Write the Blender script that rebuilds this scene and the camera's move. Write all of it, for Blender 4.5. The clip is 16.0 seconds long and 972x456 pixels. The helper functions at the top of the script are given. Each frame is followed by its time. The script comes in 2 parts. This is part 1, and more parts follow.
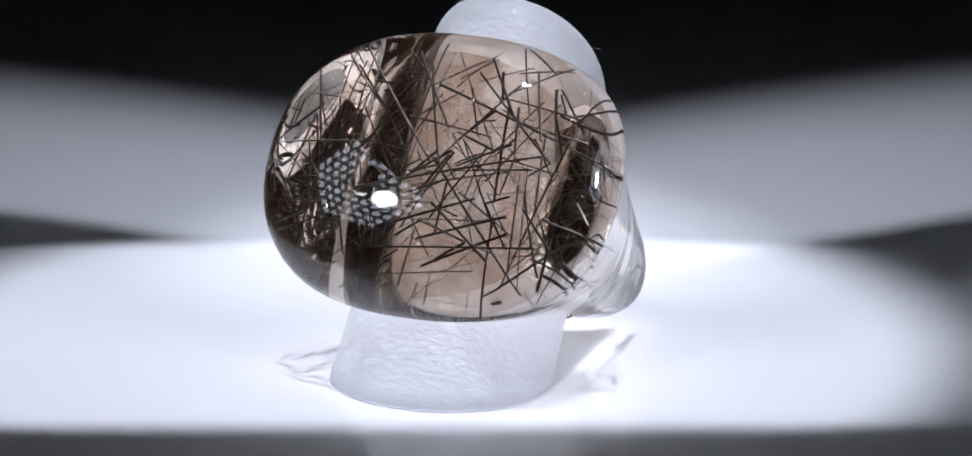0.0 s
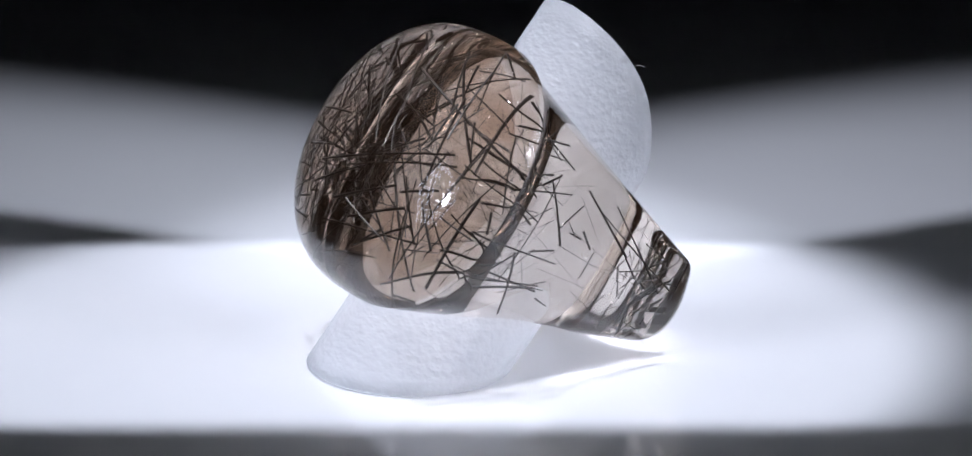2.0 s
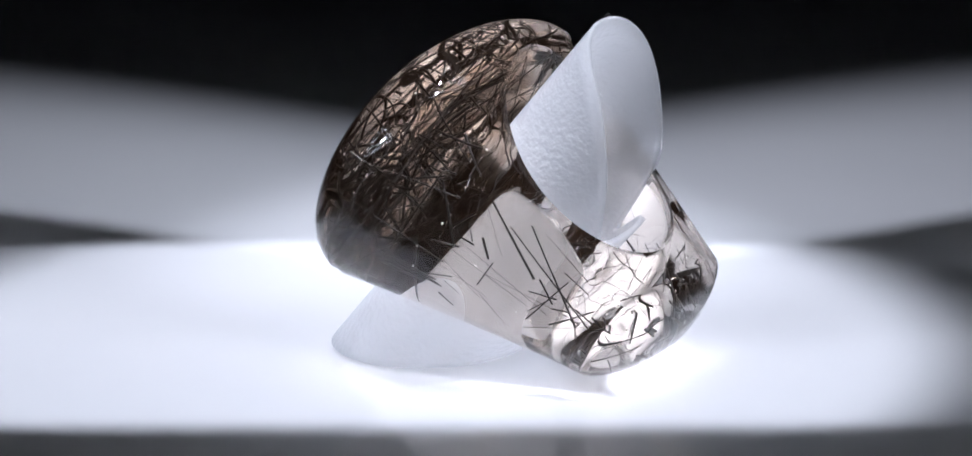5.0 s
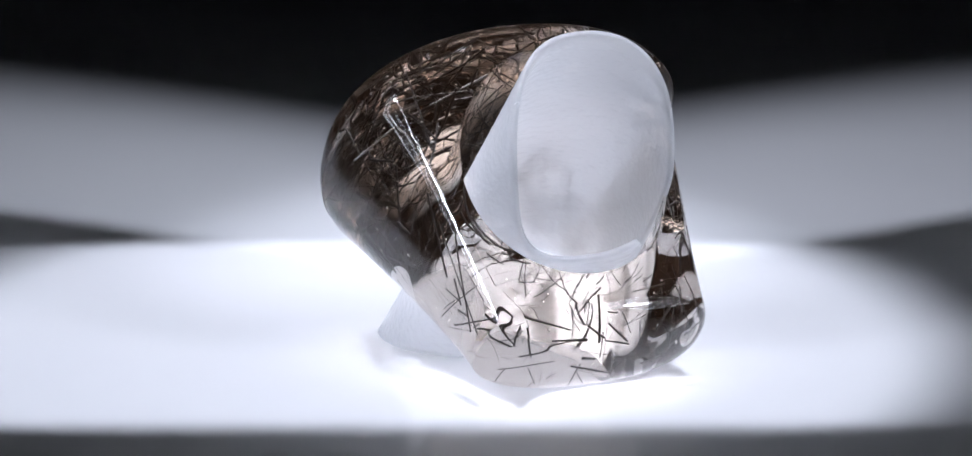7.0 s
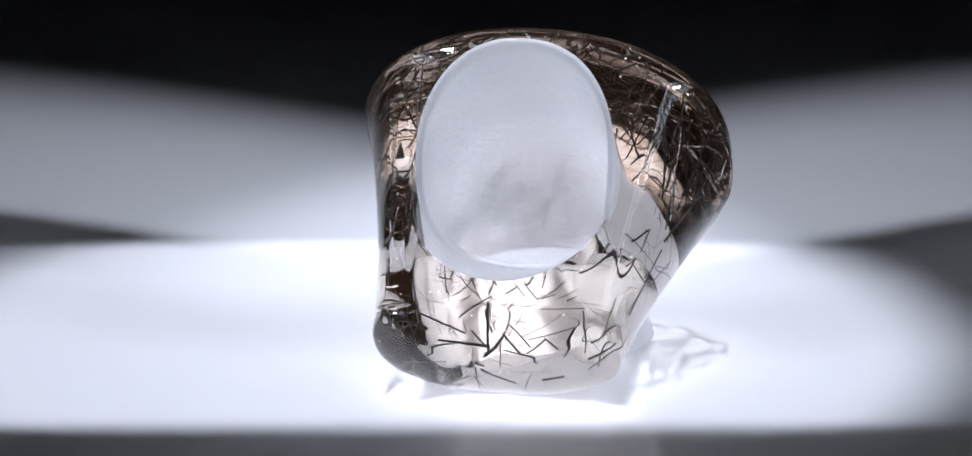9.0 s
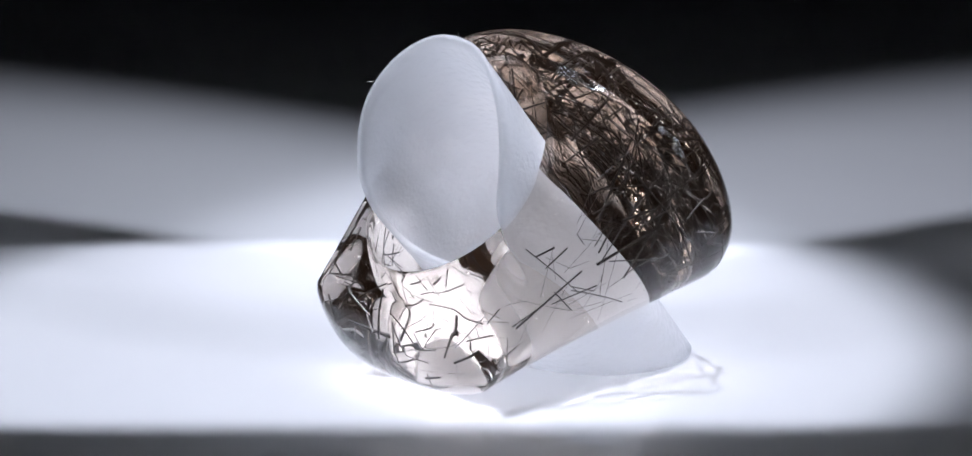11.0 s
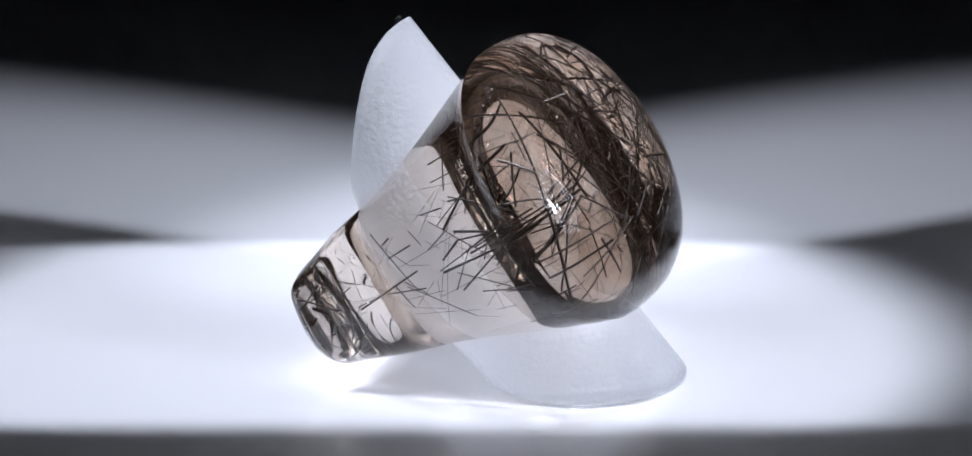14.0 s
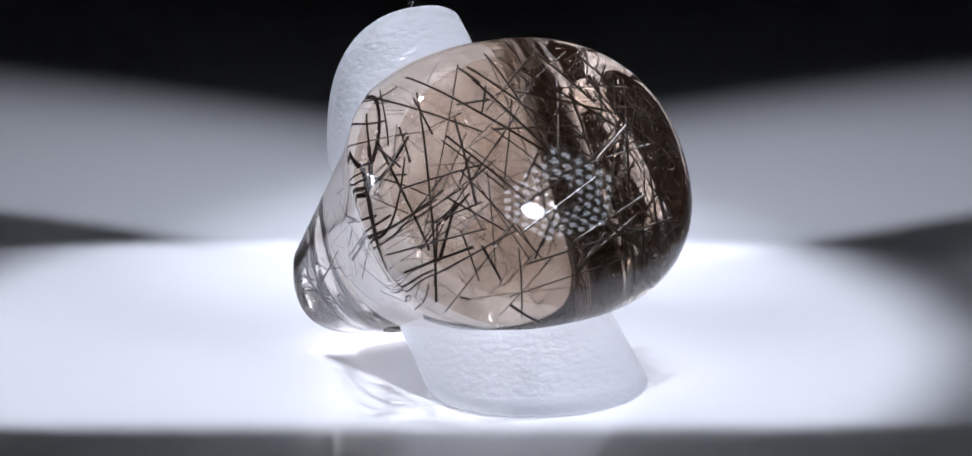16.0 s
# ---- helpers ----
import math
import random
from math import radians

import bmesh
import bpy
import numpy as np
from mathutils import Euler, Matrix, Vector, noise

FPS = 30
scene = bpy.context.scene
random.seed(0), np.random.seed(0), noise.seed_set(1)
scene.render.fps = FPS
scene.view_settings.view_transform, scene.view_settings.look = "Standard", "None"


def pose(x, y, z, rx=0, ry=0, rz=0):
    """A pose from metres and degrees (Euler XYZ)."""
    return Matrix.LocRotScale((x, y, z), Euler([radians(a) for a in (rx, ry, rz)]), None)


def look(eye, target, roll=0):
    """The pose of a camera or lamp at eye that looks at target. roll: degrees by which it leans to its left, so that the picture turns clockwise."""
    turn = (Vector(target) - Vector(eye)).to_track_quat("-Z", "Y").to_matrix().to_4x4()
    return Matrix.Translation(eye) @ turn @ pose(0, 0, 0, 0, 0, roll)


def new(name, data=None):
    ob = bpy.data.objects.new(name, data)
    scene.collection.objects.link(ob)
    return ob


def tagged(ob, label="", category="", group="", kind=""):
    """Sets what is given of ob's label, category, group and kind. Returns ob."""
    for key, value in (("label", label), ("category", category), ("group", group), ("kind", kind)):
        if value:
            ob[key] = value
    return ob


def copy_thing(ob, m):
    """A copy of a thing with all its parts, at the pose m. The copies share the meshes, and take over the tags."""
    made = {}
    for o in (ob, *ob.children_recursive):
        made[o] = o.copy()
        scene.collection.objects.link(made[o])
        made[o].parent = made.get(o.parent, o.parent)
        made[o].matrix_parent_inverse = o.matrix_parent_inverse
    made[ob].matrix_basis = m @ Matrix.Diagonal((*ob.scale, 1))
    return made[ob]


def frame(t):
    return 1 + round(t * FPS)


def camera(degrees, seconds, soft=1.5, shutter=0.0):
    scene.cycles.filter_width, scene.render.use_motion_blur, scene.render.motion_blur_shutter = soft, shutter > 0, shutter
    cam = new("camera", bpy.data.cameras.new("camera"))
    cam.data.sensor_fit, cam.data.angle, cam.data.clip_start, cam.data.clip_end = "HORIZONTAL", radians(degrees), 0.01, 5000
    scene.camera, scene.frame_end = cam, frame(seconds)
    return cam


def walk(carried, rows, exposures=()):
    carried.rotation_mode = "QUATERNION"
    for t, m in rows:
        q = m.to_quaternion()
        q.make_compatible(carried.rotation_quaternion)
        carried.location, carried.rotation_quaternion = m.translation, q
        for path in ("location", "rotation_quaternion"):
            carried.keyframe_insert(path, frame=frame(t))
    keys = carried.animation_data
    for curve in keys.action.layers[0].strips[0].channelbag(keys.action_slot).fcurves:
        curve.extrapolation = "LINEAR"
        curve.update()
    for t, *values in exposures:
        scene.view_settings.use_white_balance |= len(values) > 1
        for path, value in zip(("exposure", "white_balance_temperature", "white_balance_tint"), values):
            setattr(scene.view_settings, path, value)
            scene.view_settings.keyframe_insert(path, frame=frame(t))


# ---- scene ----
MM = 0.001
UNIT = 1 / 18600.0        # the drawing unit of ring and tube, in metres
ELEV = 15.3               # the camera looks down by this many degrees
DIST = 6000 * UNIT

# ---- camera ----
cam = camera(14.9, 16.0, soft=1.5)
_s, _c = math.sin(radians(ELEV)), math.cos(radians(ELEV))
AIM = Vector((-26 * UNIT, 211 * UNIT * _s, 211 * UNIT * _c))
EYE = AIM + Vector((0, -_c, _s)) * DIST
walk(cam, [(0.0, look(EYE, AIM)), (16.0, look(EYE, AIM))], exposures=[(0.0, 0.0), (16.0, 0.0)])

# ---- world and lamps ----
world = bpy.data.worlds.new("dark_studio")
scene.world = world
world.use_nodes = True
world.node_tree.nodes["Background"].inputs[0].default_value = (0.75, 0.82, 1.0, 1)
world.node_tree.nodes["Background"].inputs[1].default_value = 0.004


def spot(name, eye, target, watts, cone, blend, size, colour):
    data = bpy.data.lights.new(name, "SPOT")
    data.energy, data.spot_size, data.spot_blend, data.shadow_soft_size = watts, radians(cone), blend, size
    data.color = colour
    ob = new(name, data)
    ob.matrix_world = look(eye, target)
    return ob


def from_way(target, azimuth, elev, dist):
    a, e = radians(azimuth), radians(elev)
    return Vector(target) + Vector((math.cos(a) * math.cos(e), math.sin(a) * math.cos(e), math.sin(e))) * dist


COOL = (0.87, 0.91, 1.07)
# two lamps low in front, one at either side, whose beams cross behind the ring, and one overhead lamp with a flag
RING_MID = Vector((0.0, 0.0, 0.018))
LAMP_AZ, LAMP_EL, LAMP_OUT = (-157, -23), 26, 0.41
BEAM_OUT = 0.280          # the beams leave the snoots here
L_EYE, R_EYE = (from_way(RING_MID, az, LAMP_EL, BEAM_OUT) for az in LAMP_AZ)
L_AIM, R_AIM = Vector((0.028, 0.058, 0)), Vector((-0.032, 0.058, 0))
spot("side_lamp_beam_left", L_EYE, L_AIM, 6.5, 14.0, 1.0, 0.0015, COOL)
spot("side_lamp_beam_right", R_EYE, R_AIM, 6.5, 13.4, 1.0, 0.0015, COOL)
# the spill leaves each lamp beside its barn door
spot("side_lamp_spill_left", from_way(RING_MID, LAMP_AZ[0] + 8, LAMP_EL - 1, BEAM_OUT), RING_MID, 3.4, 7.8, 1.0, 0.024, COOL)
spot("side_lamp_spill_right", from_way(RING_MID, LAMP_AZ[1] - 8, LAMP_EL - 1, BEAM_OUT), RING_MID, 3.4, 7.8, 1.0, 0.024, COOL)
TOP = Vector((-0.007, 0.006, 0.300))
spot("overhead_lamp_beam", TOP, (-0.007, 0.006, 0), 4.3, 18.7, 0.24, 0.0060, COOL)


# ---- materials ----
def material(name):
    m = bpy.data.materials.new(name)
    m.use_nodes = True
    nt = m.node_tree
    return m, nt, nt.nodes, nt.links, nt.nodes["Principled BSDF"]


def node(nodes, kind, **values):
    n = nodes.new(kind)
    for k, v in values.items():
        n.inputs[k.replace("_", " ")].default_value = v
    return n


def acrylic():
    m, nt, nodes, links, p = material("white_acrylic")
    tc = nodes.new("ShaderNodeTexCoord")
    n1 = node(nodes, "ShaderNodeTexNoise", Scale=40.0, Detail=4.0)
    ramp = nodes.new("ShaderNodeValToRGB")
    ramp.color_ramp.elements[0].color = (0.74, 0.75, 0.77, 1)
    ramp.color_ramp.elements[1].color = (0.80, 0.81, 0.82, 1)
    links.new(tc.outputs["Object"], n1.inputs["Vector"])
    links.new(n1.outputs["Fac"], ramp.inputs["Fac"])
    links.new(ramp.outputs["Color"], p.inputs["Base Color"])
    p.inputs["Roughness"].default_value = 0.03
    p.inputs["IOR"].default_value = 1.49
    return m


def quartz():
    m, nt, nodes, links, p = material("smoky_quartz")
    p.inputs["Base Color"].default_value = (0.80, 0.725, 0.655, 1)
    haze = node(nodes, "ShaderNodeBsdfDiffuse", Color=(0.40, 0.22, 0.13, 1))
    mix = node(nodes, "ShaderNodeMixShader", Fac=0.014)
    links.new(p.outputs[0], mix.inputs[1])
    links.new(haze.outputs[0], mix.inputs[2])
    links.new(mix.outputs[0], nodes["Material Output"].inputs[0])
    p.inputs["Transmission Weight"].default_value = 1.0
    p.inputs["Roughness"].default_value = 0.0
    p.inputs["IOR"].default_value = 1.544
    return m


def absorption_tint():
    """Stands in for the quartz's absorption: a patchy brown layer that light crosses."""
    m, nt, nodes, links, p = material("absorption_tint")
    tc = nodes.new("ShaderNodeTexCoord")
    patch = node(nodes, "ShaderNodeTexNoise", Scale=260.0, Detail=3.0)
    ramp = nodes.new("ShaderNodeValToRGB")
    ramp.color_ramp.elements[0].position, ramp.color_ramp.elements[0].color = 0.35, (0.86, 0.80, 0.75, 1)
    ramp.color_ramp.elements[1].position, ramp.color_ramp.elements[1].color = 0.68, (0.98, 0.965, 0.95, 1)
    tp = nodes.new("ShaderNodeBsdfTransparent")
    links.new(tc.outputs["Object"], patch.inputs["Vector"])
    links.new(patch.outputs["Fac"], ramp.inputs["Fac"])
    links.new(ramp.outputs["Color"], tp.inputs["Color"])
    links.new(tp.outputs[0], nodes["Material Output"].inputs[0])
    return m


def needle_black():
    m, nt, nodes, links, p = material("black_needle")
    p.inputs["Base Color"].default_value = (0.007, 0.005, 0.004, 1)
    p.inputs["Roughness"].default_value = 0.35
    return m


def frosted():
    m, nt, nodes, links, p = material("frosted_plastic")
    out = nodes["Material Output"]
    tc = nodes.new("ShaderNodeTexCoord")
    grain = node(nodes, "ShaderNodeTexNoise", Scale=2300.0, Detail=1.5, Roughness=0.5)
    stretch = node(nodes, "ShaderNodeMapping", Scale=(0.45, 0.8, 0.9))
    bump = node(nodes, "ShaderNodeBump", Strength=1.0, Distance=0.00028)
    links.new(tc.outputs["Object"], stretch.inputs["Vector"])
    links.new(stretch.outputs["Vector"], grain.inputs["Vector"])
    links.new(grain.outputs["Fac"], bump.inputs["Height"])
    p.inputs["Base Color"].default_value = (0.94, 0.95, 0.96, 1)
    p.inputs["Roughness"].default_value = 0.22
    links.new(bump.outputs["Normal"], p.inputs["Normal"])
    tl = node(nodes, "ShaderNodeBsdfTranslucent", Color=(0.94, 0.95, 0.96, 1))
    tp = node(nodes, "ShaderNodeBsdfTransparent", Color=(0.95, 0.96, 0.98, 1))
    a = node(nodes, "ShaderNodeMixShader", Fac=0.60)
    b = node(nodes, "ShaderNodeMixShader", Fac=0.42)
    links.new(p.outputs[0], a.inputs[1])
    links.new(tl.outputs[0], a.inputs[2])
    links.new(a.outputs[0], b.inputs[1])
    links.new(tp.outputs[0], b.inputs[2])
    links.new(b.outputs[0], out.inputs[0])
    return m


def dark_wall():
    m, nt, nodes, links, p = material("black_backdrop")
    n1 = node(nodes, "ShaderNodeTexNoise", Scale=6.0, Detail=5.0)
    ramp = nodes.new("ShaderNodeValToRGB")
    ramp.color_ramp.elements[0].color = (0.010, 0.010, 0.011, 1)
    ramp.color_ramp.elements[1].color = (0.020, 0.020, 0.022, 1)
    links.new(n1.outputs["Fac"], ramp.inputs["Fac"])
    links.new(ramp.outputs["Color"], p.inputs["Base Color"])
    p.inputs["Roughness"].default_value = 0.95
    return m


def glow(name, colour, strength):
    m, nt, nodes, links, p = material(name)
    p.inputs["Base Color"].default_value = (*colour, 1)
    p.inputs["Emission Color"].default_value = (*colour, 1)
    p.inputs["Emission Strength"].default_value = strength
    return m


def plain(name, colour, rough):
    m, nt, nodes, links, p = material(name)
    p.inputs["Base Color"].default_value, p.inputs["Roughness"].default_value = (*colour, 1), rough
    return m


def lamp_metal():
    m, nt, nodes, links, p = material("black_anodised_metal")
    p.inputs["Base Color"].default_value = (0.02, 0.02, 0.022, 1)
    p.inputs["Metallic"].default_value = 0.6
    p.inputs["Roughness"].default_value = 0.45
    return m


FLECK = plain("pale_fleck", (0.9, 0.88, 0.84), 0.3)
LINT = plain("lint", (0.8, 0.8, 0.8), 0.8)
TINT = absorption_tint()
LENS, LED, METAL = glow("led_lens", (0.82, 0.90, 1.06), 4.0), glow("led_core", (0.92, 0.96, 1.05), 14.0), lamp_metal()
ACRYLIC, QUARTZ, BLACK, FROSTED, WALL = acrylic(), quartz(), needle_black(), frosted(), dark_wall()


# ---- builders ----
def part(name, bm, mat, parent, label="", smooth=True):
    me = bpy.data.meshes.new(name)
    bm.to_mesh(me)
    bm.free()
    me.materials.append(mat)
    if smooth:
        for f in me.polygons:
            f.use_smooth = True
    ob = new(name, me)
    ob.parent = parent
    if label:
        tagged(ob, label)
    return ob


def box(bm, x0, x1, y0, y1, z0, z1):
    m = Matrix.Translation(((x0 + x1) / 2, (y0 + y1) / 2, (z0 + z1) / 2)) @ Matrix.Diagonal((x1 - x0, y1 - y0, z1 - z0, 1))
    bmesh.ops.create_cube(bm, size=1, matrix=m)


def structure(name, dims, mat, label):
    bm = bmesh.new()
    box(bm, *dims)
    return tagged(part(name, bm, mat, None, smooth=False), label, kind="structure")


# ---- the studio ----
structure("floor", (-1.5, 1.5, -1.2, 1.8, -0.02, 0.0), ACRYLIC, "glossy white acrylic surface lit by spot lamps")
structure("wall_north", (-1.5, 1.5, 1.8, 1.85, -0.02, 2.0), WALL, "plain black studio backdrop in deep shade")
structure("wall_south", (-1.5, 1.5, -1.25, -1.2, -0.02, 2.0), WALL, "plain black studio backdrop in deep shade")
structure("wall_west", (-1.55, -1.5, -1.2, 1.8, -0.02, 2.0), WALL, "plain black studio backdrop in deep shade")
structure("wall_east", (1.5, 1.55, -1.2, 1.8, -0.02, 2.0), WALL, "plain black studio backdrop in deep shade")
structure("ceiling", (-1.55, 1.55, -1.25, 1.85, 2.0, 2.05), WALL, "plain black studio ceiling in deep shade")

# ---- the lamps outside the view, seen as reflections in the stone ----
def disc(bm, r0, r1, z0, z1, n, at=(0, 0)):
    bmesh.ops.create_cone(bm, cap_ends=True, segments=n, radius1=r0, radius2=r1, depth=z1 - z0,
                          matrix=Matrix.Translation((at[0], at[1], (z0 + z1) / 2)))


def open_tube(bm, r, z0, z1, n):
    ring = [[bm.verts.new((r * math.cos(2 * math.pi * k / n), r * math.sin(2 * math.pi * k / n), z)) for k in range(n)] for z in (z0, z1)]
    for k in range(n):
        bm.faces.new((ring[0][k], ring[0][(k + 1) % n], ring[1][(k + 1) % n], ring[1][k]))


def make_side_lamp():
    """A round lamp head that shines along its own -z, with a honeycomb of small lenses about one bright core."""
    lamp = tagged(new("studio_lamp"), "black metal studio lamp with a honeycomb of white lenses", "lamp", "lamps beside the ring")
    bm = bmesh.new()
    disc(bm, 0.062, 0.050, 0.008, 0.060, 48)
    disc(bm, 0.020, 0.020, 0.060, 0.075, 24)
    part("housing", bm, METAL, lamp, smooth=False)
    bm = bmesh.new()
    disc(bm, 0.0115, 0.0115, 0.001, 0.0075, 24)
    part("led_core", bm, LED, lamp, "bright white glowing core")
    bm = bmesh.new()
    disc(bm, 0.0036, 0.0042, 0.0035, 0.0075, 6)
    first = part("lens", bm, LENS, None, smooth=False)
    cells = []
    for q in range(-5, 6):
        for r in range(-5, 6):
            if abs(q + r) <= 5 and (abs(q) > 1 or abs(r) > 1 or abs(q + r) > 1):
                cells.append((0.0102 * (q + r / 2), 0.0102 * r * 0.866))
    bm = bmesh.new()
    open_tube(bm, 0.0048, -0.052, 0.0045, 6)
    grid = part("grid_cell", bm, METAL, None, smooth=False)
    for i, (x, y) in enumerate(cells):
        # the cells lie on a shallow dish and all face its focus
        dish = look((x, y, -(x * x + y * y) / 0.360), (0, 0, -0.180))
        for kind, mesh in ((first, first.data), (grid, grid.data)):
            ob = kind if i == 0 else new(kind.name.split(".")[0], mesh)
            ob.parent, ob.matrix_basis = lamp, dish
    bm = bmesh.new()
    open_tube(bm, 0.0125, -0.050, 0.002, 24)
    part("snoot", bm, METAL, lamp, smooth=False)
    return lamp


def lamp_pose(azimuth, elev, dist):
    return look(from_way(RING_MID, azimuth, elev, dist), RING_MID) 


def add_stand(lamp, back):
    """A plumb pole under a lamp head, from behind its housing down to a round foot on the floor."""
    m = lamp.matrix_basis
    at = m @ Vector((0, 0, back))
    bm = bmesh.new()
    bmesh.ops.create_cone(bm, cap_ends=True, segments=12, radius1=0.003, radius2=0.003, depth=at.z, matrix=Matrix.Translation((at.x, at.y, at.z / 2)))
    bmesh.ops.create_cone(bm, cap_ends=True, segments=24, radius1=0.025, radius2=0.023, depth=0.004, matrix=Matrix.Translation((at.x, at.y, 0.002)))
    bmesh.ops.transform(bm, matrix=m.inverted(), verts=bm.verts)
    part("stand", bm, METAL, lamp, smooth=False)


SIDE = make_side_lamp()
SIDE.matrix_basis = lamp_pose(LAMP_AZ[0], LAMP_EL, LAMP_OUT) @ Matrix.Scale(2.3, 4)
SIDE_R = copy_thing(SIDE, lamp_pose(LAMP_AZ[1], LAMP_EL, LAMP_OUT))
for lamp in (SIDE, SIDE_R):
    add_stand(lamp, 0.072)


def add_barn_door(lamp, eye, aim, far, near):
    """An unseen black plate added before the beam; its straight edge throws the beam's border on the floor, from far to
    near.
    """
    ahead = (aim - eye).normalized()
    out = 0.12
    p, q = (eye + (Vector(v) - eye) * (out / (Vector(v) - eye).dot(ahead)) for v in (far, near))
    along = (q - p).normalized()
    off = along.cross(ahead)
    if off.dot(RING_MID - aim) < 0:
        off = -off
    mid = (p + q) / 2
    bm = bmesh.new()
    rod = mid + off * 0.020
    plate = [mid - along * 0.014, mid + along * 0.014, rod + along * 0.014, rod - along * 0.014]
    arm = [rod - along * 0.003, rod + along * 0.003, rod + along * 0.003 + off * 0.003, rod - along * 0.003 + off * 0.003]
    for corners, back in ((plate, 0.0008), (arm, 0.27)):
        lower, upper = [bm.verts.new(c) for c in corners], [bm.verts.new(c - ahead * back) for c in corners]
        bm.faces.new(lower), bm.faces.new(upper[::-1])
        for k in range(4):
            bm.faces.new((lower[k], upper[k], upper[(k + 1) % 4], lower[(k + 1) % 4]))
    bmesh.ops.recalc_face_normals(bm, faces=bm.faces)
    bmesh.ops.transform(bm, matrix=lamp.matrix_basis.inverted(), verts=bm.verts)
    part("barn_door", bm, METAL, lamp, "thin black metal barn door, added to cut the beam", smooth=False)


add_barn_door(SIDE, L_EYE, L_AIM, (0.0469, 0.0482, 0), (0.0159, 0.0291, 0))
add_barn_door(SIDE_R, R_EYE, R_AIM, (-0.0498, 0.0494, 0), (-0.0146, 0.0313, 0))


def make_overhead_lamp():
    lamp = tagged(new("overhead_lamp"), "black overhead studio lamp on a rod with a flag", "lamp")
    lamp.location = (TOP.x, TOP.y, 0)
    bm = bmesh.new()
    disc(bm, 0.030, 0.022, 0.306, 0.380, 40)
    part("housing", bm, METAL, lamp, smooth=False)
    bm = bmesh.new()
    disc(bm, 0.006, 0.006, 0.380, 2.0, 16)
    part("rod", bm, METAL, lamp, smooth=False)
    # two unseen flags, added to cut the light pool's front and back edges
    bm = bmesh.new()
    box(bm, -0.09, 0.09, -0.090, -0.0175, 0.0900, 0.0908)
    box(bm, -0.003, 0.003, -0.027, -0.021, 0.0908, 0.310)
    part("flag", bm, METAL, lamp, "flat black metal flag, added to cut the pool of light", smooth=False)
    bm = bmesh.new()
    box(bm, -0.09, 0.09, 0.0220, 0.090, 0.0900, 0.0908)
    box(bm, -0.003, 0.003, 0.024, 0.030, 0.0908, 0.310)
    part("flag", bm, METAL, lamp, "flat black metal flag, added to cut the pool of light", smooth=False)
    return lamp


make_overhead_lamp()

# ---- the ring ----
# its own space: x across the finger, y along the finger (through the hole), z from the shank to the dome; metres
BASE_A, BASE_B = 16.2, 12.6      # half axes of the dome's foot
END_A, END_B = 10.6, 5.1         # half axes of the shank's end
LENGTH, DOME_H = 22.7, 6.9
CAP, LEDGE = 3.1, 0.06
HOLE_A, HOLE_B, HOLE_AT = 8.9, 9.9, 10.6   # half axes of the oval hole and its distance under the dome's foot


FOOT_E = 2.45                    # the dome's foot is a squarish oval


def squarish(c, e=FOOT_E):
    return math.copysign(abs(c) ** (2 / e), c)


def ring_section(s):
    """Half axes of the shank, s from 0 at the dome to 1 at the end."""
    return BASE_A + (END_A - BASE_A) * (1 - (1 - s) ** 1.35) - LEDGE * (1 - s), BASE_B + (END_B - BASE_B) * s - LEDGE * (1 - s)


def section_loop(s, n):
    """The shank's outline: an ellipse at the dome that turns into two flanks meeting the opening's face in rounded corners."""
    a, b = ring_section(s)
    w = min(1, s * 22) ** 0.8
    xc, yc = 12.3 - 3.1 * s, 9.45 - 5.45 * s     # the corners, along a straight ridge
    k = 1 - yc / b                               # bow of the opening's face
    loop = []
    for i in range(n):
        u = 2 * math.pi * i / n
        c, q = math.cos(u), math.sin(u)
        if q >= 0:                               # underside
            e = FOOT_E + 0.25 * w
            loop.append(Vector((a * squarish(c, e), b * squarish(q, e))))
            continue
        if abs(c) > 0.80:
            f = -q / 0.60
            x = math.copysign(a + (xc - a) * f ** 1.6, c)
            y2 = -b * (1 - k) * f
        else:
            x = xc * c / 0.80
            y2 = -b * (1 - k * (x / xc) ** 2)
        loop.append(Vector((a * squarish(c), b * squarish(q))).lerp(Vector((x, y2)), w))
    for _ in range(round(9 * w)):
        loop = [(loop[i - 1] + 2 * loop[i] + loop[(i + 1) % n]) / 4 for i in range(n)]
    return loop


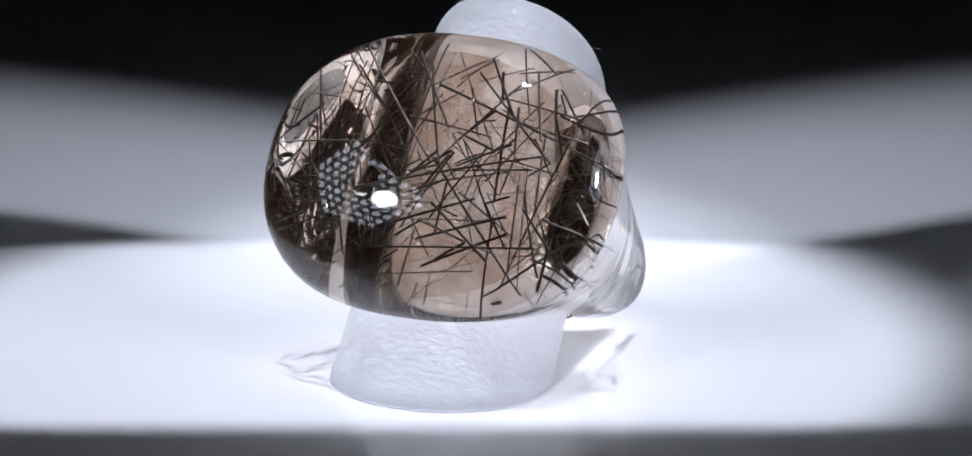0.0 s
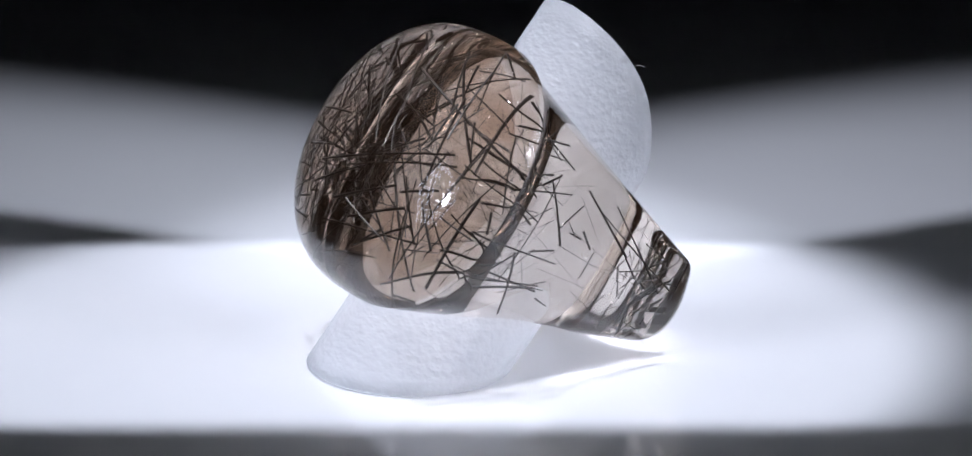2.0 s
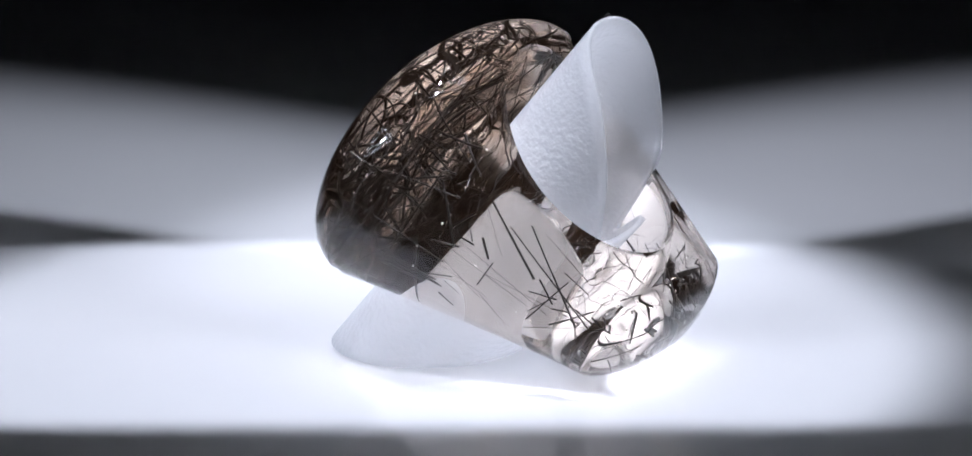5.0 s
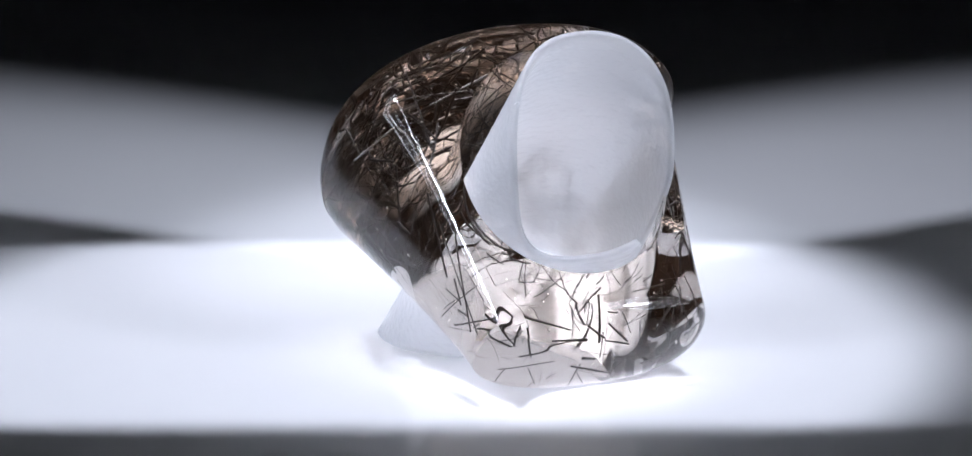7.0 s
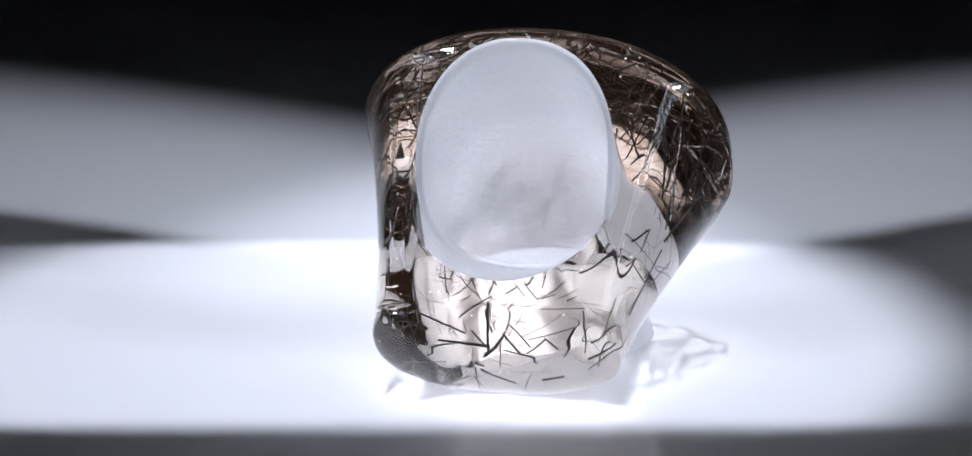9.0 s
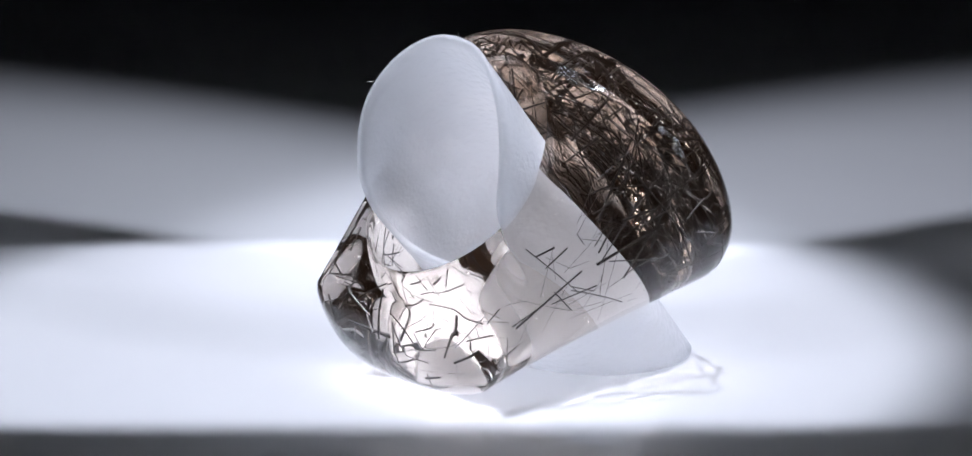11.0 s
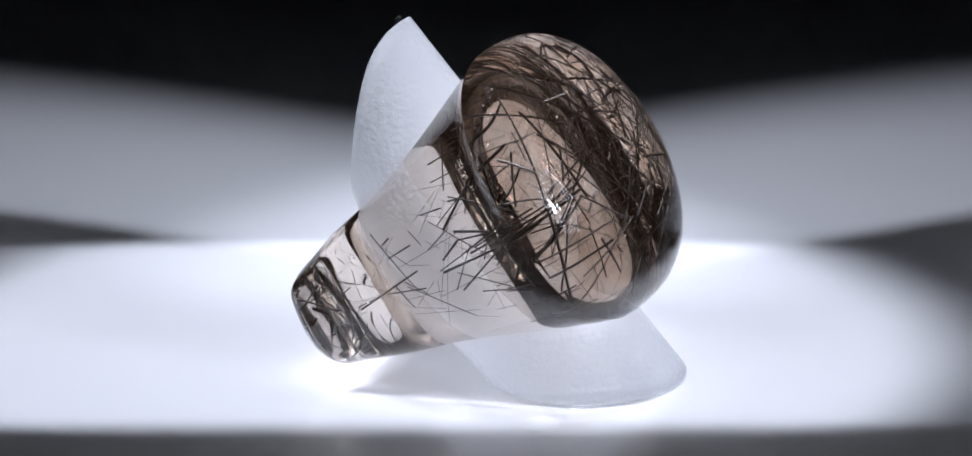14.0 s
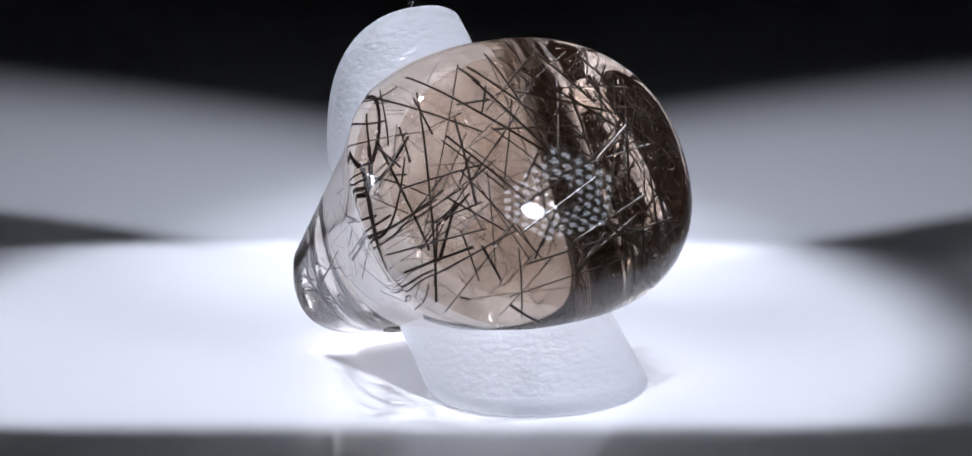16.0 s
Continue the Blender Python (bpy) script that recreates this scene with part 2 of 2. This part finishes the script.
def ring_solid():
    n = 160
    bm = bmesh.new()
    loops = []
    for i in range(1, 26):                       # dome
        h = math.sin(radians(90 * (1 - i / 25)))
        r = (1 - h ** 2.2) ** (1 / 2.1)
        e = FOOT_E - 0.45 * h                   # rounder towards the crown
        loops.append([(BASE_A * r * squarish(math.cos(2 * math.pi * k / n), e), BASE_B * r * squarish(math.sin(2 * math.pi * k / n), e), DOME_H * h) for k in range(n)])
    for i in range(0, 41):                       # shank
        loops.append([(p.x, p.y, -LENGTH * i / 40) for p in section_loop(i / 40, n)])
    end = section_loop(1, n)
    for i in range(1, 20):                       # convex end
        r = math.cos(radians(90 * i / 20))
        loops.append([(p.x * r, p.y * r, -LENGTH - CAP * (1 - r ** 2.2) ** 0.7) for p in end])
    rows = [[bm.verts.new([q * MM for q in p]) for p in row] for row in loops]
    for a, b in zip(rows, rows[1:]):
        for k in range(n):
            bm.faces.new((a[k], b[k], b[(k + 1) % n], a[(k + 1) % n]))
    top = bm.verts.new((0, 0, DOME_H * MM))
    low = bm.verts.new((0, 0, (-LENGTH - CAP) * MM))
    for k in range(n):
        bm.faces.new((top, rows[0][k], rows[0][(k + 1) % n]))
        bm.faces.new((low, rows[-1][(k + 1) % n], rows[-1][k]))
    bmesh.ops.recalc_face_normals(bm, faces=bm.faces)
    return bm


def in_ring(p, gap):
    """Whether a point (millimetres, ring space) lies inside the stone, gap from its skin."""
    x, y, z = p
    if math.hypot(x / (HOLE_A + gap), (z + HOLE_AT) / (HOLE_B + gap)) < 1:
        return False
    if z > 0:
        q = (x / (BASE_A - gap)) ** 2 + (y / (BASE_B - gap)) ** 2 + (z / (DOME_H - gap)) ** 2
        return q < 1
    if z < -LENGTH - 0.6 * CAP + gap:
        return False
    a, b = ring_section(min(1, -z / LENGTH))
    return (x / (a - gap)) ** 2 + (y / (b - gap)) ** 2 < 1


def make_ring():
    ring = tagged(new("ring"), "smoky quartz dome ring with black needle inclusions, propped up", "ring")
    stone = part("stone", ring_solid(), QUARTZ, None)
    bm = bmesh.new()
    bmesh.ops.create_cone(bm, cap_ends=True, segments=160, radius1=1, radius2=1, depth=0.06,
                          matrix=Matrix.Translation((0, 0, -HOLE_AT * MM)) @ Matrix.Diagonal((HOLE_A * MM, 1, HOLE_B * MM, 1)) @ Matrix.Rotation(radians(90), 4, "X"))
    cutter = part("cutter", bm, QUARTZ, None)
    mod = stone.modifiers.new("hole", "BOOLEAN")
    mod.operation, mod.object, mod.solver = "DIFFERENCE", cutter, "EXACT"
    dg = bpy.context.evaluated_depsgraph_get()
    me = bpy.data.meshes.new_from_object(stone.evaluated_get(dg))
    stone.modifiers.clear()
    stone.data = me
    bpy.data.objects.remove(cutter)
    me.shade_smooth()
    me.set_sharp_from_angle(angle=radians(35))
    stone.parent = ring
    stone.visible_shadow = False
    tagged(stone, "polished transparent brown quartz body")
    # nested brown shells added inside the dome in place of absorption with depth
    for size, drop in ((0.93, 0.3), (0.74, 0.6)):
        bm = bmesh.new()
        bmesh.ops.create_icosphere(bm, subdivisions=4, radius=1.0)
        for v in bm.verts:
            x, y, z = v.co
            high = DOME_H * size * z if z > 0 else 2.2 * size * z
            v.co = Vector((BASE_A * size * x, BASE_B * size * y, high - drop)) * MM
        layer = part("tint_shell", bm, TINT, ring)
        layer.visible_shadow = False
    # needles of a few gauges, each a slim six-sided rod
    rods = []
    for g in (0.05, 0.07, 0.09, 0.12):
        bm = bmesh.new()
        bmesh.ops.create_cone(bm, cap_ends=True, segments=6, radius1=g * MM, radius2=g * 0.8 * MM, depth=1.0 * MM)
        me = bpy.data.meshes.new("needle")
        bm.to_mesh(me)
        bm.free()
        me.materials.append(BLACK)
        rods.append(me)
    rnd = random.Random(7)

    def needle_place(spread):
        """A place, way and length for one needle that stays inside the stone."""
        while True:
            if spread == "dome":
                p = Vector((rnd.uniform(-15, 15), rnd.uniform(-12, 12), rnd.uniform(0.0, 6.6)))
                d = Vector((rnd.gauss(0, 1), rnd.gauss(0, 1), rnd.gauss(0, 0.45)))
                long = rnd.choice((3, 5, 7, 9, 12, 15))
            elif spread == "flank":
                p = Vector((rnd.choice((-1, 1)) * rnd.uniform(7, 15), rnd.uniform(-10, 10), rnd.uniform(-21, 0)))
                d = Vector((rnd.gauss(0, 0.25), rnd.gauss(0, 0.6), rnd.gauss(0, 1)))
                long = rnd.choice((2, 3, 5, 7, 9, 11))
            else:
                p = Vector((rnd.uniform(-10, 10), rnd.uniform(-6, 6), rnd.uniform(-25, -19)))
                d = Vector((rnd.gauss(0, 1), rnd.gauss(0, 0.8), rnd.gauss(0, 0.8)))
                long = rnd.choice((1.5, 2, 3, 4, 6))
            d.normalize()
            long *= rnd.uniform(0.8, 1.2)
            if all(in_ring(p + d * long * k, 0.3) for k in (-0.5, -0.25, 0, 0.25, 0.5)):
                return p, d, long

    for spread, count in (("dome", 150), ("flank", 112), ("end", 38)):
        for _ in range(count):
            p, d, long = needle_place(spread)
            ob = new("needle", rnd.choice(rods))
            ob.parent = ring
            ob.matrix_basis = Matrix.Translation(p * MM) @ d.to_track_quat("Z", "Y").to_matrix().to_4x4() @ Matrix.Diagonal((1, 1, long, 1))
    # hair-fine needles, too many to count
    bm = bmesh.new()
    for spread, count in (("dome", 150), ("flank", 120), ("end", 40)):
        for _ in range(count):
            p, d, long = needle_place(spread)
            bmesh.ops.create_cone(bm, cap_ends=True, segments=4, radius1=0.022 * MM, radius2=0.016 * MM, depth=long * MM,
                                  matrix=Matrix.Translation(p * MM) @ d.to_track_quat("Z", "Y").to_matrix().to_4x4())
    tagged(part("fine_needles", bm, BLACK, ring, "hair-fine black needles inside the stone"), kind="stuff")
    # pale flecks, too many to count
    bm = bmesh.new()
    count = 0
    while count < 170:
        p = Vector((rnd.uniform(-16, 16), rnd.uniform(-12, 12), rnd.uniform(-24, 7)))
        if not in_ring(p, 0.3):
            continue
        r = rnd.choice((0.03, 0.04, 0.05, 0.09)) * rnd.uniform(0.7, 1.3)
        at = Matrix.Translation(p * MM) @ Euler((rnd.random() * 6, rnd.random() * 6, 0)).to_matrix().to_4x4() @ Matrix.Diagonal((r * MM, r * MM * rnd.uniform(0.5, 2.5), r * MM * 0.4, 1))
        bmesh.ops.create_icosphere(bm, subdivisions=1, radius=1, matrix=at)
        count += 1
    tagged(part("flecks", bm, FLECK, ring, "tiny pale sparkling flecks inside the stone"), kind="stuff")
    return ring


RING = make_ring()

# ---- the plastic tube that holds it ----
def make_tube():
    tube = tagged(new("plastic_tube"), "frosted translucent plastic sheet rolled into a tube holding up the ring", "ring holder")
    n, m = 128, 24
    bm = bmesh.new()
    rows = []
    for j in range(m + 1):
        v = j / m
        row = []
        for k in range(n):
            u = 2 * math.pi * k / n
            cu, su = math.cos(u), math.sin(u)           # su = 1: upper wall
            e = 2.35 if su > 0 else 2.5
            cx, sz = math.copysign(abs(cu) ** (2 / e), cu), math.copysign(abs(su) ** (2 / e), su)
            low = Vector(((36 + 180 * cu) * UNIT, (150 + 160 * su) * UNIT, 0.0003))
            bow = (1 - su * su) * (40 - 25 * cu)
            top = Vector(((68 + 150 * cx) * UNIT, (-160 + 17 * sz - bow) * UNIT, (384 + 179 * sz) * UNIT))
            slip = 0.30 * math.exp(-((math.degrees(math.atan2(su, cu)) + 38) / 13) ** 2)   # where the sheet's edge has slipped into the hole
            row.append(bm.verts.new(low.lerp(top, v * (1 - slip))))
        rows.append(row)
    for a, b in zip(rows, rows[1:]):
        for k in range(n):
            bm.faces.new((a[k], a[(k + 1) % n], b[(k + 1) % n], b[k]))
    bmesh.ops.recalc_face_normals(bm, faces=bm.faces)
    wall = part("sheet", bm, FROSTED, tube)
    mod = wall.modifiers.new("thickness", "SOLIDIFY")
    mod.thickness, mod.offset = 0.00048, -1
    # lint caught on the upper rim
    for u, bend, long in ((153, 1, 1.5), (86, -1, 0.8)):
        cu, su = math.cos(radians(u)), math.sin(radians(u))
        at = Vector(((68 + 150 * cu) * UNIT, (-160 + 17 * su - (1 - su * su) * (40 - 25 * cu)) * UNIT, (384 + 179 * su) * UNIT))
        bm = bmesh.new()
        loops = []
        for i in range(9):
            q = i / 8
            c = at + Vector((-0.2 * q + 0.25 * bend * math.sin(5 * q), -0.5 * q * long, 0.5 * long * q + 0.3 * math.sin(4 * q))) * MM
            loops.append([bm.verts.new(c + Vector((math.cos(k * 2.094), 0, math.sin(k * 2.094))) * 0.02 * MM) for k in range(3)])
        for p, q in zip(loops, loops[1:]):
            for k in range(3):
                bm.faces.new((p[k], p[(k + 1) % 3], q[(k + 1) % 3], q[k]))
        part("lint_fibre", bm, LINT, tube, "fine white fibre")
    return tube


TUBE = make_tube()

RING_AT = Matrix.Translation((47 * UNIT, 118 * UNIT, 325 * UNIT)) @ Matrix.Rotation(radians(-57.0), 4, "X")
SPIN, MID = 18.75, 8.25


def motions():
    times = [float(t) for t in range(17)]
    walk(RING, [(t, pose(0, 0, 0, 0, 0, SPIN * (MID - t)) @ RING_AT) for t in times])
    walk(TUBE, [(t, pose(0, 0, 0, 0, 0, SPIN * (MID - t))) for t in times])


motions()
